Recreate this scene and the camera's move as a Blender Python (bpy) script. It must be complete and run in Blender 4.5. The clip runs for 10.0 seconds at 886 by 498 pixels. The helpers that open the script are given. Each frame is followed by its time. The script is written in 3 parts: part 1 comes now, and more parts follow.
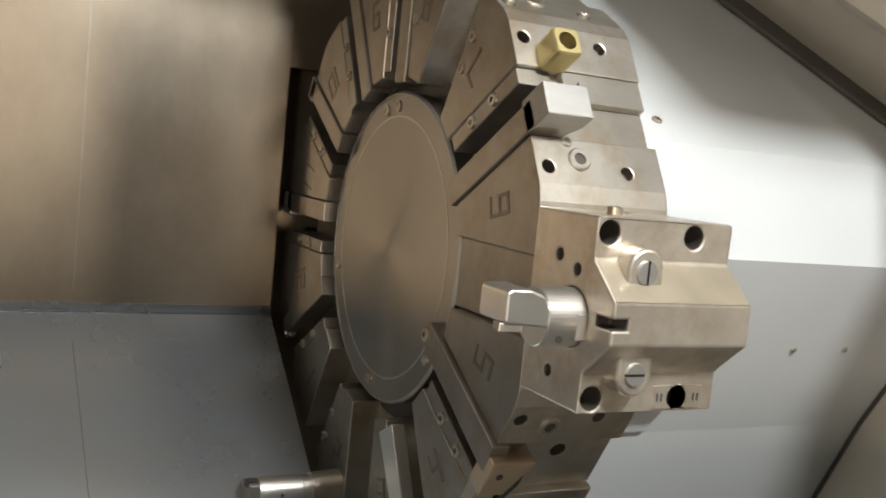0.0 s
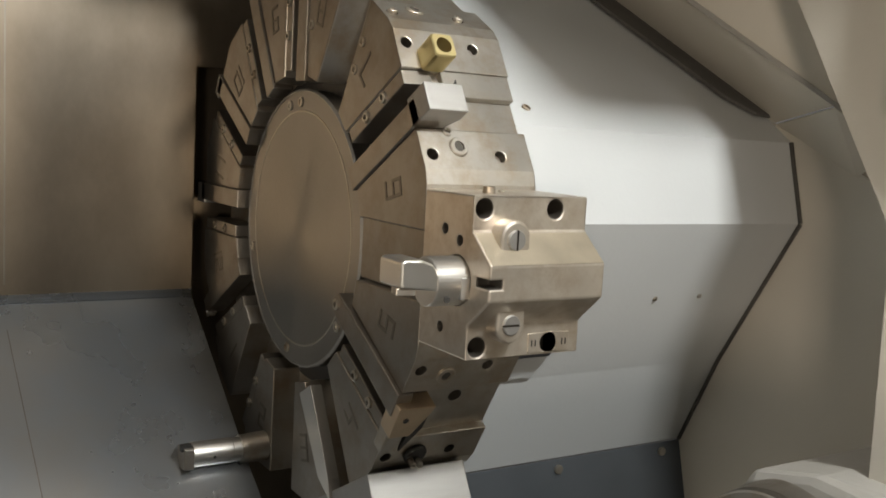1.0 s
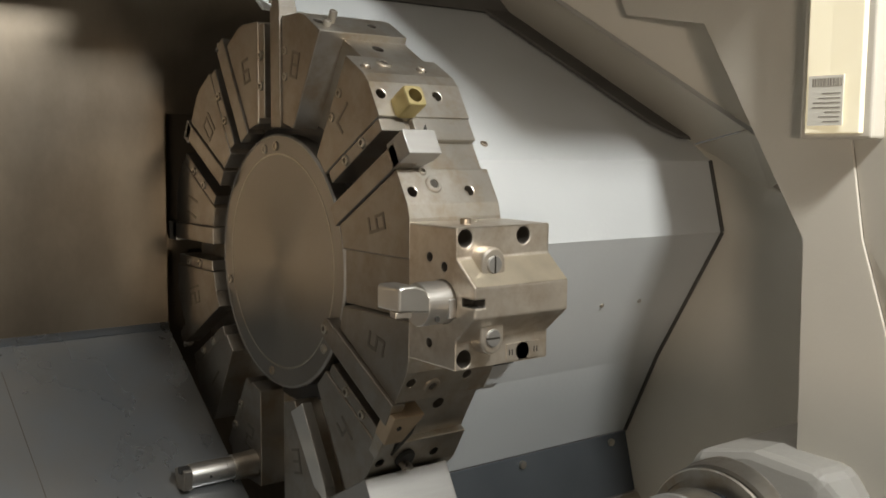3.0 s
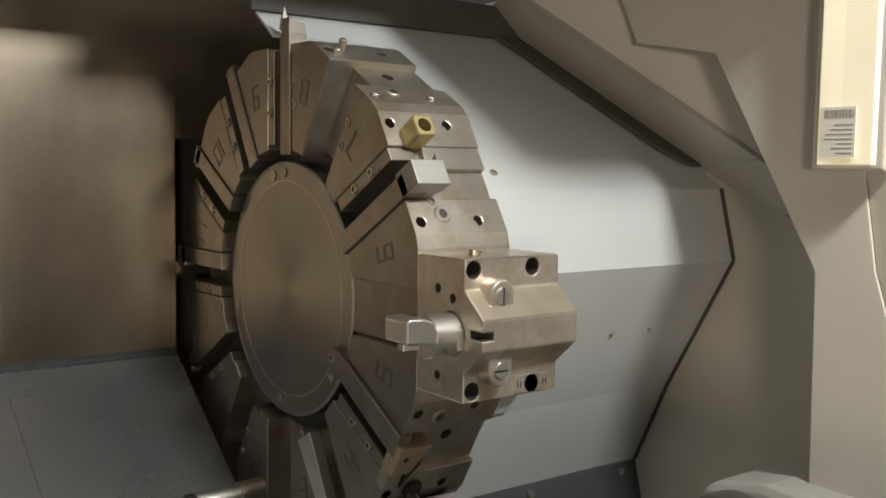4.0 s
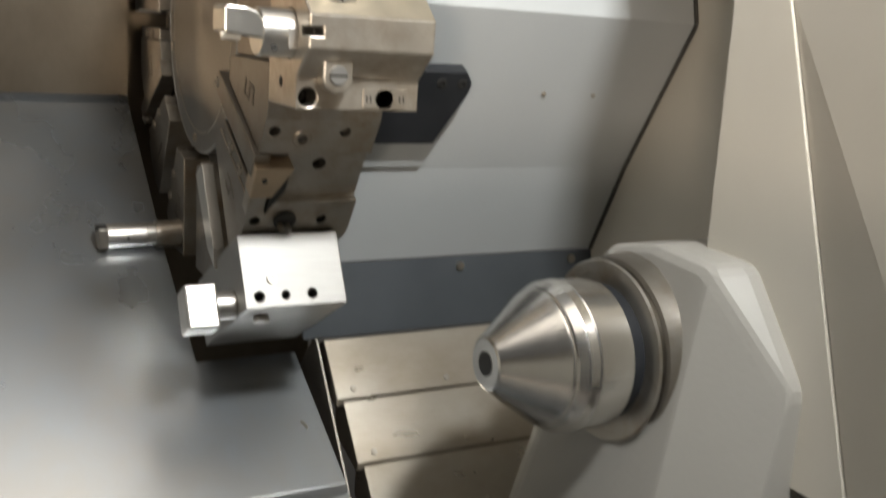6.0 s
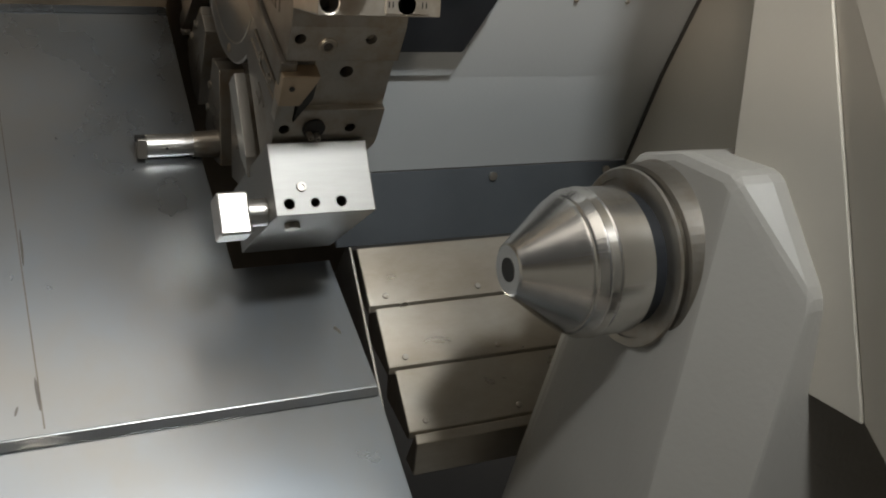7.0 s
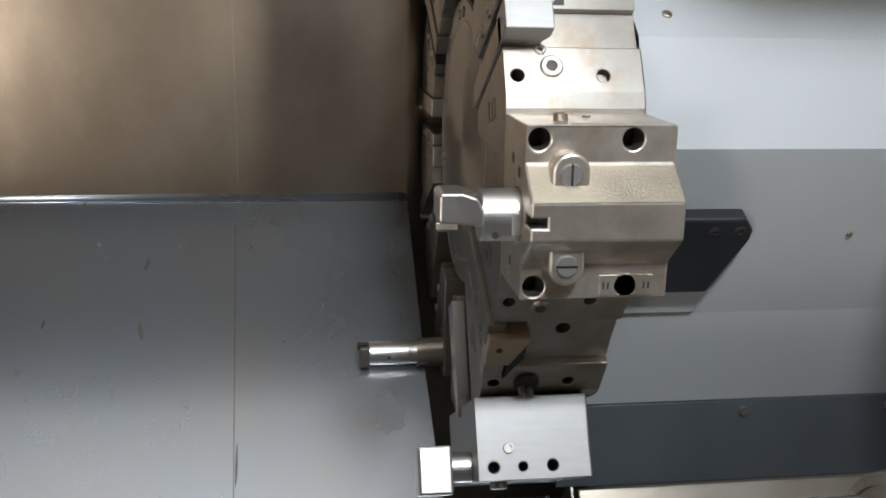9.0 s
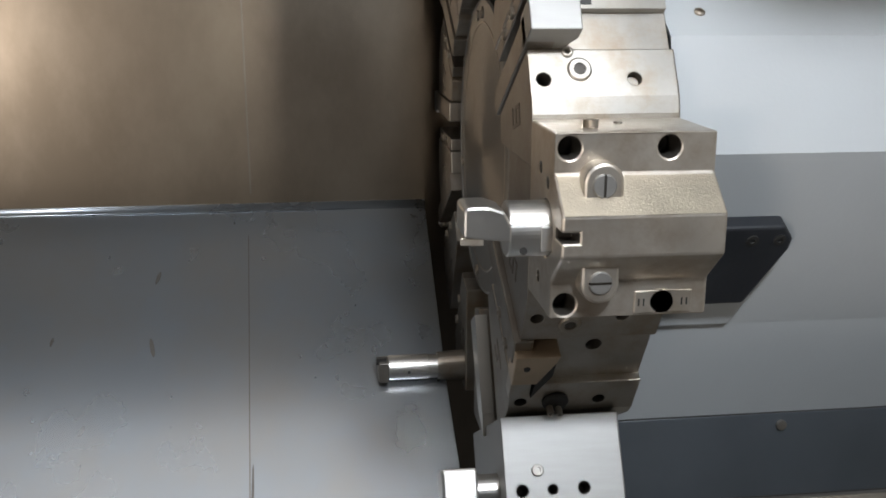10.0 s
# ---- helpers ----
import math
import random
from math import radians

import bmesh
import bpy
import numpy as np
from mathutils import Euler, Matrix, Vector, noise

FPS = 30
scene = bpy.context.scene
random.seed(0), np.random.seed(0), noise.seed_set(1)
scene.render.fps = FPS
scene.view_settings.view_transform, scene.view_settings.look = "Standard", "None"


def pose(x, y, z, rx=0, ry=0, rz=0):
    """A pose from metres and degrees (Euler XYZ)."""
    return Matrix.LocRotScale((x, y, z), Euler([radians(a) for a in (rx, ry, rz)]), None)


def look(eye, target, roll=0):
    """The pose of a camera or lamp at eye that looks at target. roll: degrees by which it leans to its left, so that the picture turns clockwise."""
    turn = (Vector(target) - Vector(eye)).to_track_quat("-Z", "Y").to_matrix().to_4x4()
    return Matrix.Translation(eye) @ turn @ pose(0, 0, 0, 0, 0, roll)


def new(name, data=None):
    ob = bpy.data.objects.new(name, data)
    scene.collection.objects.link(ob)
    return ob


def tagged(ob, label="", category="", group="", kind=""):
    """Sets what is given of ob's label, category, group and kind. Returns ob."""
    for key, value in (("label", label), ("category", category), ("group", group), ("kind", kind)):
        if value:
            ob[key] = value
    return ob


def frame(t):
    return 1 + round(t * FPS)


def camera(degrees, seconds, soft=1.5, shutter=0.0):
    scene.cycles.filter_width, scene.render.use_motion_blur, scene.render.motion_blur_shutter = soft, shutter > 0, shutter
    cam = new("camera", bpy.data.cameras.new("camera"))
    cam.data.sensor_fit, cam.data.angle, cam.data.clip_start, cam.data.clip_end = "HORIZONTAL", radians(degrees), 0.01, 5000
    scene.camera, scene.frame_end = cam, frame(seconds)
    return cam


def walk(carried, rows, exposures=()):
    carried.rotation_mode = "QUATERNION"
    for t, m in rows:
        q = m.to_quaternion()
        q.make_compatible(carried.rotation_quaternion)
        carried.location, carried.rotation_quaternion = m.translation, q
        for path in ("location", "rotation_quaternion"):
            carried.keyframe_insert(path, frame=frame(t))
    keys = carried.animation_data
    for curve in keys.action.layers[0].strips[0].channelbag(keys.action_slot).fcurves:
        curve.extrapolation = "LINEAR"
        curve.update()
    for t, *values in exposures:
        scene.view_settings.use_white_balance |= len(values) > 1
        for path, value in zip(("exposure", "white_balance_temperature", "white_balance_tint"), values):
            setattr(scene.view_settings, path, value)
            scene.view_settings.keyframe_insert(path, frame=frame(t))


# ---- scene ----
cam = camera(49.2, 10.0, soft=1.7, shutter=0.22)

PATH = [
    (0, (-0.422, -0.569, 0.043), (0.474, 1.209, -0.148), 5.7),
    (0.5, (-0.446, -0.624, 0.071), (0.571, 1.081, -0.172), 4.5),
    (1, (-0.478, -0.69, 0.061), (0.582, 0.99, -0.172), 3.2),
    (1.5, (-0.564, -0.73, 0.056), (0.6, 0.88, -0.173), 1.5),
    (2, (-0.613, -0.745, 0.067), (0.609, 0.822, -0.165), 0.8),
    (2.5, (-0.609, -0.753, 0.078), (0.606, 0.82, -0.142), 0.6),
    (4, (-0.6, -0.748, 0.102), (0.593, 0.848, -0.067), 0.8),
    (4.5, (-0.592, -0.743, 0.108), (0.59, 0.863, -0.047), 1.1),
    (5, (-0.555, -0.755, 0.116), (0.577, 0.887, -0.032), 1.2),
    (5.5, (-0.419, -0.809, 0.052), (0.579, 0.91, -0.171), 2.1),
    (6, (-0.322, -0.864, -0.053), (0.618, 0.846, -0.495), 3.8),
    (6.2, (-0.312, -0.908, -0.069), (0.615, 0.776, -0.62), 4.6),
    (7.3, (-0.28, -0.888, -0.046), (0.395, 0.883, -0.685), 0.5),
    (7.5, (-0.213, -0.905, -0.007), (0.255, 0.937, -0.629), -0.1),
    (8, (-0.162, -0.887, 0.034), (0.104, 1.018, -0.512), 0.2),
    (8.5, (-0.212, -0.825, 0.093), (0.122, 1.088, -0.385), 1.0),
    (9, (-0.184, -0.751, 0.11), (0.086, 1.164, -0.398), 1.1),
    (9.5, (-0.182, -0.721, 0.114), (0.067, 1.196, -0.4), 0.7),
    (10, (-0.186, -0.702, 0.112), (0.056, 1.216, -0.399), 0.1),
]
walk(cam, [(t, look(eye, target, roll)) for t, eye, target, roll in PATH],
     exposures=[(0, 0.75, 7050, 12), (1.0, 0.4, 7200, 12), (2.0, 0.14, 7200, 12), (5.0, 0.14, 7350, 12), (5.6, 0.38, 7100, 12), (6.2, 0.58, 7100, 12), (7.3, -0.25, 6800, 11), (8.0, 0.05, 6550, 12), (10, 0.02, 6350, 13)])

# ---- light ----
world = bpy.data.worlds.new("world")
scene.world = world
world.use_nodes = True
world.node_tree.nodes["Background"].inputs[0].default_value = (0.9, 0.95, 1.0, 1)
world.node_tree.nodes["Background"].inputs[1].default_value = 0.12


def area(name, eye, target, w, h, power, col):
    d = bpy.data.lights.new(name, "AREA")
    d.shape, d.size, d.size_y, d.energy, d.color = "RECTANGLE", w, h, power, col
    ob = new(name, d)
    ob.matrix_world = look(eye, target)
    return ob


# unseen added lights: a narrow key from the hall side, a cool front key
area("hall_key", (-0.30, -3.4, 0.30), (-0.30, 0.3, 0.1), 0.07, 1.0, 5.5, (1.0, 0.93, 0.82))
# low warm fill from the left, added for the turret face and end wall
area("low_fill", (-2.4, -3.4, -0.05), (0.4, 0.1, 0.0), 0.6, 0.22, 36, (1.0, 0.91, 0.80))
area("front_key", (0.13, -0.95, 0.88), (0.12, 0.15, -0.12), 0.16, 0.12, 19, (0.88, 0.95, 1.0))
# broad unseen fill from above, added so the chute reflects something bright
area("overhead_fill", (-0.4, -1.3, 3.1), (-0.4, -1.29, 0), 3.4, 2.8, 36, (1.0, 0.97, 0.92))

# ---- materials ----


def mat(name, col, rough=0.5, metal=0.0, var=0.12, scale=8.0, bump=0.05, bscale=120.0, stretch=(1, 1, 1), rvar=0.12, col2=None):
    m = bpy.data.materials.new(name)
    m.use_nodes = True
    nt = m.node_tree
    b = nt.nodes["Principled BSDF"]
    b.inputs["Metallic"].default_value = metal
    tc = nt.nodes.new("ShaderNodeTexCoord")
    mp = nt.nodes.new("ShaderNodeMapping")
    mp.inputs["Scale"].default_value = stretch
    nt.links.new(tc.outputs["Object"], mp.inputs[0])
    big = nt.nodes.new("ShaderNodeTexNoise")
    big.inputs["Scale"].default_value, big.inputs["Detail"].default_value = scale, 6
    fine = nt.nodes.new("ShaderNodeTexNoise")
    fine.inputs["Scale"].default_value, fine.inputs["Detail"].default_value = bscale, 4
    for n in (big, fine):
        nt.links.new(mp.outputs[0], n.inputs[0])
    mix = nt.nodes.new("ShaderNodeMixRGB")
    mix.inputs[1].default_value = (*[c * (1 - var * 2) for c in col], 1)
    mix.inputs[2].default_value = (*[min(1, c * (1 + var * 2)) for c in col], 1)
    nt.links.new(big.outputs[0], mix.inputs[0])
    last = mix
    # second tone: stains on steel, mottled reflections on chute and back panel
    if col2:
        stain_sheen = nt.nodes.new("ShaderNodeTexNoise")
        stain_sheen.inputs["Scale"].default_value, stain_sheen.inputs["Detail"].default_value = scale * 1.7, 8
        stain_sheen.inputs["Roughness"].default_value = 0.65
        nt.links.new(mp.outputs[0], stain_sheen.inputs[0])
        ramp = nt.nodes.new("ShaderNodeMapRange")
        ramp.inputs[1].default_value, ramp.inputs[2].default_value = 0.42, 0.66
        nt.links.new(stain_sheen.outputs[0], ramp.inputs[0])
        last = nt.nodes.new("ShaderNodeMixRGB")
        last.inputs[2].default_value = (*col2, 1)
        nt.links.new(ramp.outputs[0], last.inputs[0])
        nt.links.new(mix.outputs[0], last.inputs[1])
    nt.links.new(last.outputs[0], b.inputs["Base Color"])
    rr = nt.nodes.new("ShaderNodeMapRange")
    rr.inputs[3].default_value, rr.inputs[4].default_value = max(0.03, rough - rvar), min(1, rough + rvar)
    add = nt.nodes.new("ShaderNodeMath")
    add.operation = "MULTIPLY_ADD"
    add.inputs[1].default_value, add.inputs[2].default_value = 0.5, 0.0
    nt.links.new(fine.outputs[0], add.inputs[0])
    sm = nt.nodes.new("ShaderNodeMath")
    sm.operation = "MULTIPLY_ADD"
    sm.inputs[1].default_value = 0.5
    nt.links.new(big.outputs[0], sm.inputs[0])
    nt.links.new(add.outputs[0], sm.inputs[2])
    nt.links.new(sm.outputs[0], rr.inputs[0])
    nt.links.new(rr.outputs[0], b.inputs["Roughness"])
    bp = nt.nodes.new("ShaderNodeBump")
    bp.inputs["Strength"].default_value, bp.inputs["Distance"].default_value = bump, 0.002
    nt.links.new(fine.outputs[0], bp.inputs["Height"])
    nt.links.new(bp.outputs[0], b.inputs["Normal"])
    return m


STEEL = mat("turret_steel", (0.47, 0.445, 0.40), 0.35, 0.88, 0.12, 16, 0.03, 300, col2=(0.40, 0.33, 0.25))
# darker copy of STEEL: the turret front's shade, and darker steel parts
FACE = mat("dark_and_shaded_steel", (0.31, 0.287, 0.255), 0.41, 0.92, 0.10, 12, 0.03, 260, col2=(0.25, 0.215, 0.178))
DISC = mat("turned_disc_steel", (0.27, 0.255, 0.232), 0.36, 0.92, 0.10, 7, 0.04, 200)
# figures stand proud: the engraving's shade is put into their darker colour
NUMERAL_SHADE = mat("numeral_shade_steel", (0.20, 0.18, 0.155), 0.45, 0.85, 0.15, 30, 0.03, 300)
GROUND = mat("ground_steel", (0.38, 0.372, 0.355), 0.50, 0.9, 0.06, 20, 0.05, 400, (1, 8, 8))
TURNED = mat("turned_chrome", (0.72, 0.70, 0.66), 0.18, 0.95, 0.05, 12, 0.05, 300, (12, 1, 1))
for m_, an in ((DISC, 0.8), (TURNED, 0.6)):
    b_ = m_.node_tree.nodes["Principled BSDF"]
    b_.inputs["Anisotropic"].default_value = an
    tg = m_.node_tree.nodes.new("ShaderNodeTangent")
    tg.direction_type, tg.axis = "RADIAL", "X"
    m_.node_tree.links.new(tg.outputs[0], b_.inputs["Tangent"])
NICKEL = mat("nickel_plated_steel", (0.60, 0.55, 0.48), 0.38, 0.86, 0.10, 22, 0.06, 250, col2=(0.48, 0.41, 0.33))
TAN = mat("tan_steel", (0.60, 0.47, 0.33), 0.38, 0.85, 0.12, 40, 0.05, 300)
CAST = mat("cast_plated_skin", (0.64, 0.57, 0.45), 0.36, 0.85, 0.12, 30, 0.22, 560)
CHROME = mat("bright_tool_steel", (0.70, 0.68, 0.64), 0.33, 0.95, 0.05, 25, 0.03, 400)
DARK = mat("black_oxide_steel", (0.055, 0.053, 0.05), 0.45, 0.5, 0.2, 20, 0.05, 300)
# darker than the steel, for cut holes, bores and sockets
HOLE = mat("dark_bore", (0.07, 0.062, 0.052), 0.5, 0.4, 0.2, 30, 0.05, 300)
BLACK = mat("black_paint", (0.02, 0.022, 0.026), 0.42, 0.0, 0.15, 20, 0.08, 200)
BRASS = mat("brass", (0.60, 0.50, 0.25), 0.40, 0.9, 0.08, 40, 0.05, 400)
# same stainless twice: reflections of brown hall and cool ceiling coloured in
INOX_BACK = mat("hall_tinted_stainless", (0.225, 0.187, 0.143), 0.30, 0.90, 0.14, 3.0, 0.03, 110, (1, 1, 0.6), 0.06, (0.285, 0.243, 0.192))
INOX = mat("ceiling_tinted_stainless", (0.405, 0.445, 0.485), 0.28, 0.90, 0.06, 2.6, 0.0, 14, (1, 0.8, 0.8), 0.04, (0.43, 0.43, 0.42))
COVER = mat("stainless_way_cover", (0.56, 0.52, 0.45), 0.30, 0.88, 0.12, 6.0, 0.01, 40, (0.5, 1, 1), 0.1, (0.44, 0.38, 0.30))
# enamel tints hold cool lamp light near the turret, warm light beyond it
PAINT = mat("cool_tinted_enamel", (0.51, 0.53, 0.535), 0.34, 0.0, 0.05, 4.0, 0.10, 160)
PAINT_WARM = mat("warm_tinted_enamel", (0.62, 0.58, 0.505), 0.42, 0.0, 0.05, 4.0, 0.10, 160)
TAIL = mat("tailstock_enamel", (0.33, 0.316, 0.288), 0.45, 0.0, 0.06, 5.0, 0.18, 140)
SEAL_SHADE = mat("seal_and_shade", (0.075, 0.072, 0.066), 0.6, 0.0, 0.2, 20, 0.1, 150)
BLOCKER = mat("dark_blocker", (0.05, 0.045, 0.04), 0.35, 0.0, 0.1, 4, 0.02, 60)
LEDGE = mat("dark_oily_ledge", (0.09, 0.10, 0.11), 0.35, 0.4, 0.2, 6, 0.06, 150)
GLINT = mat("painted_glint", (0.78, 0.75, 0.68), 0.35, 0.2, 0.05, 20, 0.03, 300)
LABEL = mat("paper_label", (0.80, 0.78, 0.70), 0.6, 0.0, 0.03, 20, 0.02, 200)
SMEAR = mat("oil_smear", (0.20, 0.19, 0.175), 0.38, 0.6)
RUB = mat("dried_coolant_line", (0.27, 0.25, 0.22), 0.34, 0.88, 0.15, 30, 0.03, 200)
GLOW = mat("lamp_diffuser", (0.85, 0.80, 0.66), 0.4)
GLOW.node_tree.nodes["Principled BSDF"].inputs["Emission Color"].default_value = (1.0, 0.86, 0.55, 1)
GLOW.node_tree.nodes["Principled BSDF"].inputs["Emission Strength"].default_value = 0.30
INK = mat("label_ink", (0.30, 0.27, 0.23), 0.6)
LAMP_BODY = mat("cream_lamp_housing", (0.75, 0.71, 0.58), 0.35, 0.0, 0.04, 10, 0.03, 200)
ROOM = mat("workshop_wall", (0.42, 0.36, 0.28), 0.8, 0.0, 0.15, 1.0, 0.1, 20)
CEIL = mat("pale_blue_ceiling", (0.55, 0.62, 0.70), 0.8, 0.0, 0.08, 1.0, 0.1, 20)
FLOOR = mat("workshop_floor", (0.16, 0.15, 0.14), 0.5, 0.0, 0.15, 2.0, 0.1, 30)

# ---- mesh helpers ----


def obj(name, bm, material, parent=None, label="", bevel=0.0, smooth=False):
    me = bpy.data.meshes.new(name)
    bmesh.ops.recalc_face_normals(bm, faces=bm.faces)
    bm.to_mesh(me)
    bm.free()
    me.materials.append(material)
    ob = new(name, me)
    if parent:
        ob.parent = parent
    if label:
        ob["label"] = label
    if smooth:
        for p in me.polygons:
            p.use_smooth = True
    if bevel:
        md = ob.modifiers.new("bevel", "BEVEL")
        md.width, md.segments, md.limit_method, md.angle_limit = bevel, 2, "ANGLE", radians(25)
        md.harden_normals = False
    return ob


def part(name, bm, material, parent, label="", bevel=0.0, smooth=False):
    return obj(name, bm, material, parent, label, bevel, smooth)


def empty(name, label, category, group="", at=(0, 0, 0)):
    e = tagged(new(name), label, category, group)
    e.location = at
    return e


def box(lo, hi, bm=None):
    bm = bm or bmesh.new()
    r = bmesh.ops.create_cube(bm, size=1)
    c = [(a + b) / 2 for a, b in zip(lo, hi)]
    s = [abs(b - a) for a, b in zip(lo, hi)]
    for v in r["verts"]:
        v.co = Vector([v.co[i] * s[i] + c[i] for i in range(3)])
    return bm


def prism(poly, place, a, b, bm=None):
    """A closed polygon of 2D points, extruded from depth a to b. place(p, q, depth) gives the point."""
    bm = bm or bmesh.new()
    lo = [bm.verts.new(place(p, q, a)) for p, q in poly]
    hi = [bm.verts.new(place(p, q, b)) for p, q in poly]
    n = len(poly)
    bm.faces.new(lo)
    bm.faces.new(hi[::-1])
    for i in range(n):
        bm.faces.new((lo[i], lo[(i + 1) % n], hi[(i + 1) % n], hi[i]))
    return bm


def yz(p, q, d):
    return (d, p, q)


def lathe(profile, centre, axis="x", seg=64, bm=None):
    """Turned body: (depth, radius) rows about an axis through centre."""
    bm = bm or bmesh.new()
    rings = []
    for d, r in profile:
        ring = []
        for i in range(seg):
            a = 2 * math.pi * i / seg
            u, v = r * math.cos(a), r * math.sin(a)
            p = (d, u, v) if axis == "x" else (u, d, v) if axis == "y" else (u, v, d)
            ring.append(bm.verts.new(Vector(p) + Vector(centre)))
        rings.append(ring)
    for r0, r1 in zip(rings, rings[1:]):
        for i in range(seg):
            bm.faces.new((r0[i], r0[(i + 1) % seg], r1[(i + 1) % seg], r1[i]))
    bm.faces.new(rings[0])
    bm.faces.new(rings[-1][::-1])
    return bm


def moved(bm, m):
    bmesh.ops.transform(bm, matrix=m, verts=bm.verts)
    return bm


def cut(ob, bm):
    """Takes the cutter's volume out of a mesh for good."""
    me = bpy.data.meshes.new("cutter")
    bmesh.ops.recalc_face_normals(bm, faces=bm.faces)
    bm.to_mesh(me)
    bm.free()
    me.materials.append(HOLE)
    tool = new("cutter", me)
    md = ob.modifiers.new("cut", "BOOLEAN")
    md.operation, md.object, md.solver = "DIFFERENCE", tool, "EXACT"
    md.material_mode = "TRANSFER"
    while ob.modifiers[0] != md:
        ob.modifiers.move(len(ob.modifiers) - 1, 0)
    keep = [(x.width) for x in ob.modifiers if x.type == "BEVEL"]
    for x in [x for x in ob.modifiers if x.type == "BEVEL"]:
        ob.modifiers.remove(x)
    bpy.context.view_layer.update()
    dg = bpy.context.evaluated_depsgraph_get()
    fresh = bpy.data.meshes.new_from_object(ob.evaluated_get(dg), depsgraph=dg)
    ob.modifiers.clear()
    ob.data = fresh
    bpy.data.objects.remove(tool)
    for w in keep:
        b = ob.modifiers.new("bevel", "BEVEL")
        b.width, b.segments, b.limit_method, b.angle_limit = w, 2, "ANGLE", radians(28)
    return ob


STROKES = {"1": "rR", "2": "trmLb", "3": "trmRb", "4": "lmrR", "5": "tlmRb", "6": "tlLmRb", "7": "trR", "8": "tlrmLRb", "9": "tlrmRb", "0": "tlrLRb"}


def numeral(text, w, h, stroke, depth, m, material, parent):
    """Squared figures made of straight strokes, one mesh a figure."""
    xs = [-w / 2, -w / 2 + stroke, w / 2 - stroke, w / 2]
    ys = [-h / 2, -h / 2 + stroke, -stroke / 2, stroke / 2, h / 2 - stroke, h / 2]
    cells = {"b": [(0, 0), (1, 0), (2, 0)], "m": [(0, 2), (1, 2), (2, 2)], "t": [(0, 4), (1, 4), (2, 4)], "L": [(0, 0), (0, 1), (0, 2)], "R": [(2, 0), (2, 1), (2, 2)],
             "l": [(0, 2), (0, 3), (0, 4)], "r": [(2, 2), (2, 3), (2, 4)]}
    for i, ch in enumerate(text):
        cx = (i - (len(text) - 1) / 2) * (w + 1.6 * stroke)
        on = {c for key in STROKES[ch] for c in cells[key]}
        bm, vs = bmesh.new(), {}
        for p, q in sorted(on):
            ring = []
            for u, v in ((p, q), (p + 1, q), (p + 1, q + 1), (p, q + 1)):
                if (u, v) not in vs:
                    vs[(u, v)] = bm.verts.new((cx + xs[u], ys[v], -0.001))
                ring.append(vs[(u, v)])
            bm.faces.new(ring)
        up = bmesh.ops.extrude_face_region(bm, geom=list(bm.faces))
        for v in up["geom"]:
            if isinstance(v, bmesh.types.BMVert):
                v.co.z = depth
        part("numeral", moved(bm, m), material, parent)


# ---- the enclosure ----
CY, CZ, A = 0.396, -0.0615, 0.316          # turret axis (along x) and apothem of its twelve flats


def sheet(name, quad, thick, material, label, category, bevel=0.001, kind="structure"):
    """A flat plate from a polygon of corners, thickened away from its seen side."""
    bm = bmesh.new()
    pts = [Vector(p) for p in quad]
    n = (pts[1] - pts[0]).cross(pts[2] - pts[0]).normalized() * thick
    a = [bm.verts.new(p) for p in pts]
    b = [bm.verts.new(p + n) for p in pts]
    k = len(pts)
    bm.faces.new(a)
    bm.faces.new(b[::-1])
    for i in range(k):
        bm.faces.new((a[i], a[(i + 1) % k], b[(i + 1) % k], b[i]))
    return tagged(obj(name, bm, material, bevel=bevel), label, category, kind=kind)


def chute(y):
    return -0.588 + 0.7073 * (y - 0.138)


YB = 0.70
# back panel beside the turret
sheet("wall_back", [(-1.6, YB, chute(YB) + 0.006), (-0.037, YB, chute(YB) + 0.006), (-0.037, YB, 0.75), (-1.6, YB, 0.75)][::-1], 0.003, INOX_BACK,
      "brushed stainless back panel of the machine enclosure, browned for the hall it reflects", "panel", 0)
# sloping chip chute
sheet("chip_chute", [(-1.6, 0.129, chute(0.129)), (0.112, 0.129, chute(0.129)), (0.10, 0.29, chute(0.29)), (-0.03, 0.29, chute(0.29)),
                     (-0.036, 0.44, chute(0.44)), (-0.037, YB - 0.006, chute(YB - 0.006)), (-1.6, YB - 0.006, chute(YB - 0.006))][::-1], 0.003, INOX,
      "scuffed stainless chip chute sloping to the front, its blue-grey reflection coloured in", "chute")
sheet("wall_back", [(-0.0369, YB, 0.14), (0.30, YB, 0.14), (0.30, YB, 0.75), (-0.0369, YB, 0.75)][::-1], 0.003, INOX_BACK,
      "brushed stainless panel above the turret, its brown reflection coloured in", "panel", 0)
# rounded fold between chute and back panel
fold = bmesh.new()
c0, c1, c2 = Vector((YB - 0.0065, chute(YB - 0.0065))), Vector((YB + 0.0005, chute(YB))), Vector((YB + 0.0005, chute(YB) + 0.0065))
prof = [tuple(c0 * (1 - f) ** 2 + c1 * 2 * f * (1 - f) + c2 * f ** 2) for f in [i / 8 for i in range(9)]]
rows = [[fold.verts.new((x, *p)) for x in (-1.6, -0.037)] for p in prof]
for p, q in zip(rows, rows[1:]):
    fold.faces.new((p[0], p[1], q[1], q[0]))
fob = tagged(obj("chute_fold", fold, INOX, smooth=True), "rounded shiny fold between the chute and the back panel", "fold", kind="structure")
fob.modifiers.new("thick", "SOLIDIFY").thickness = 0.002
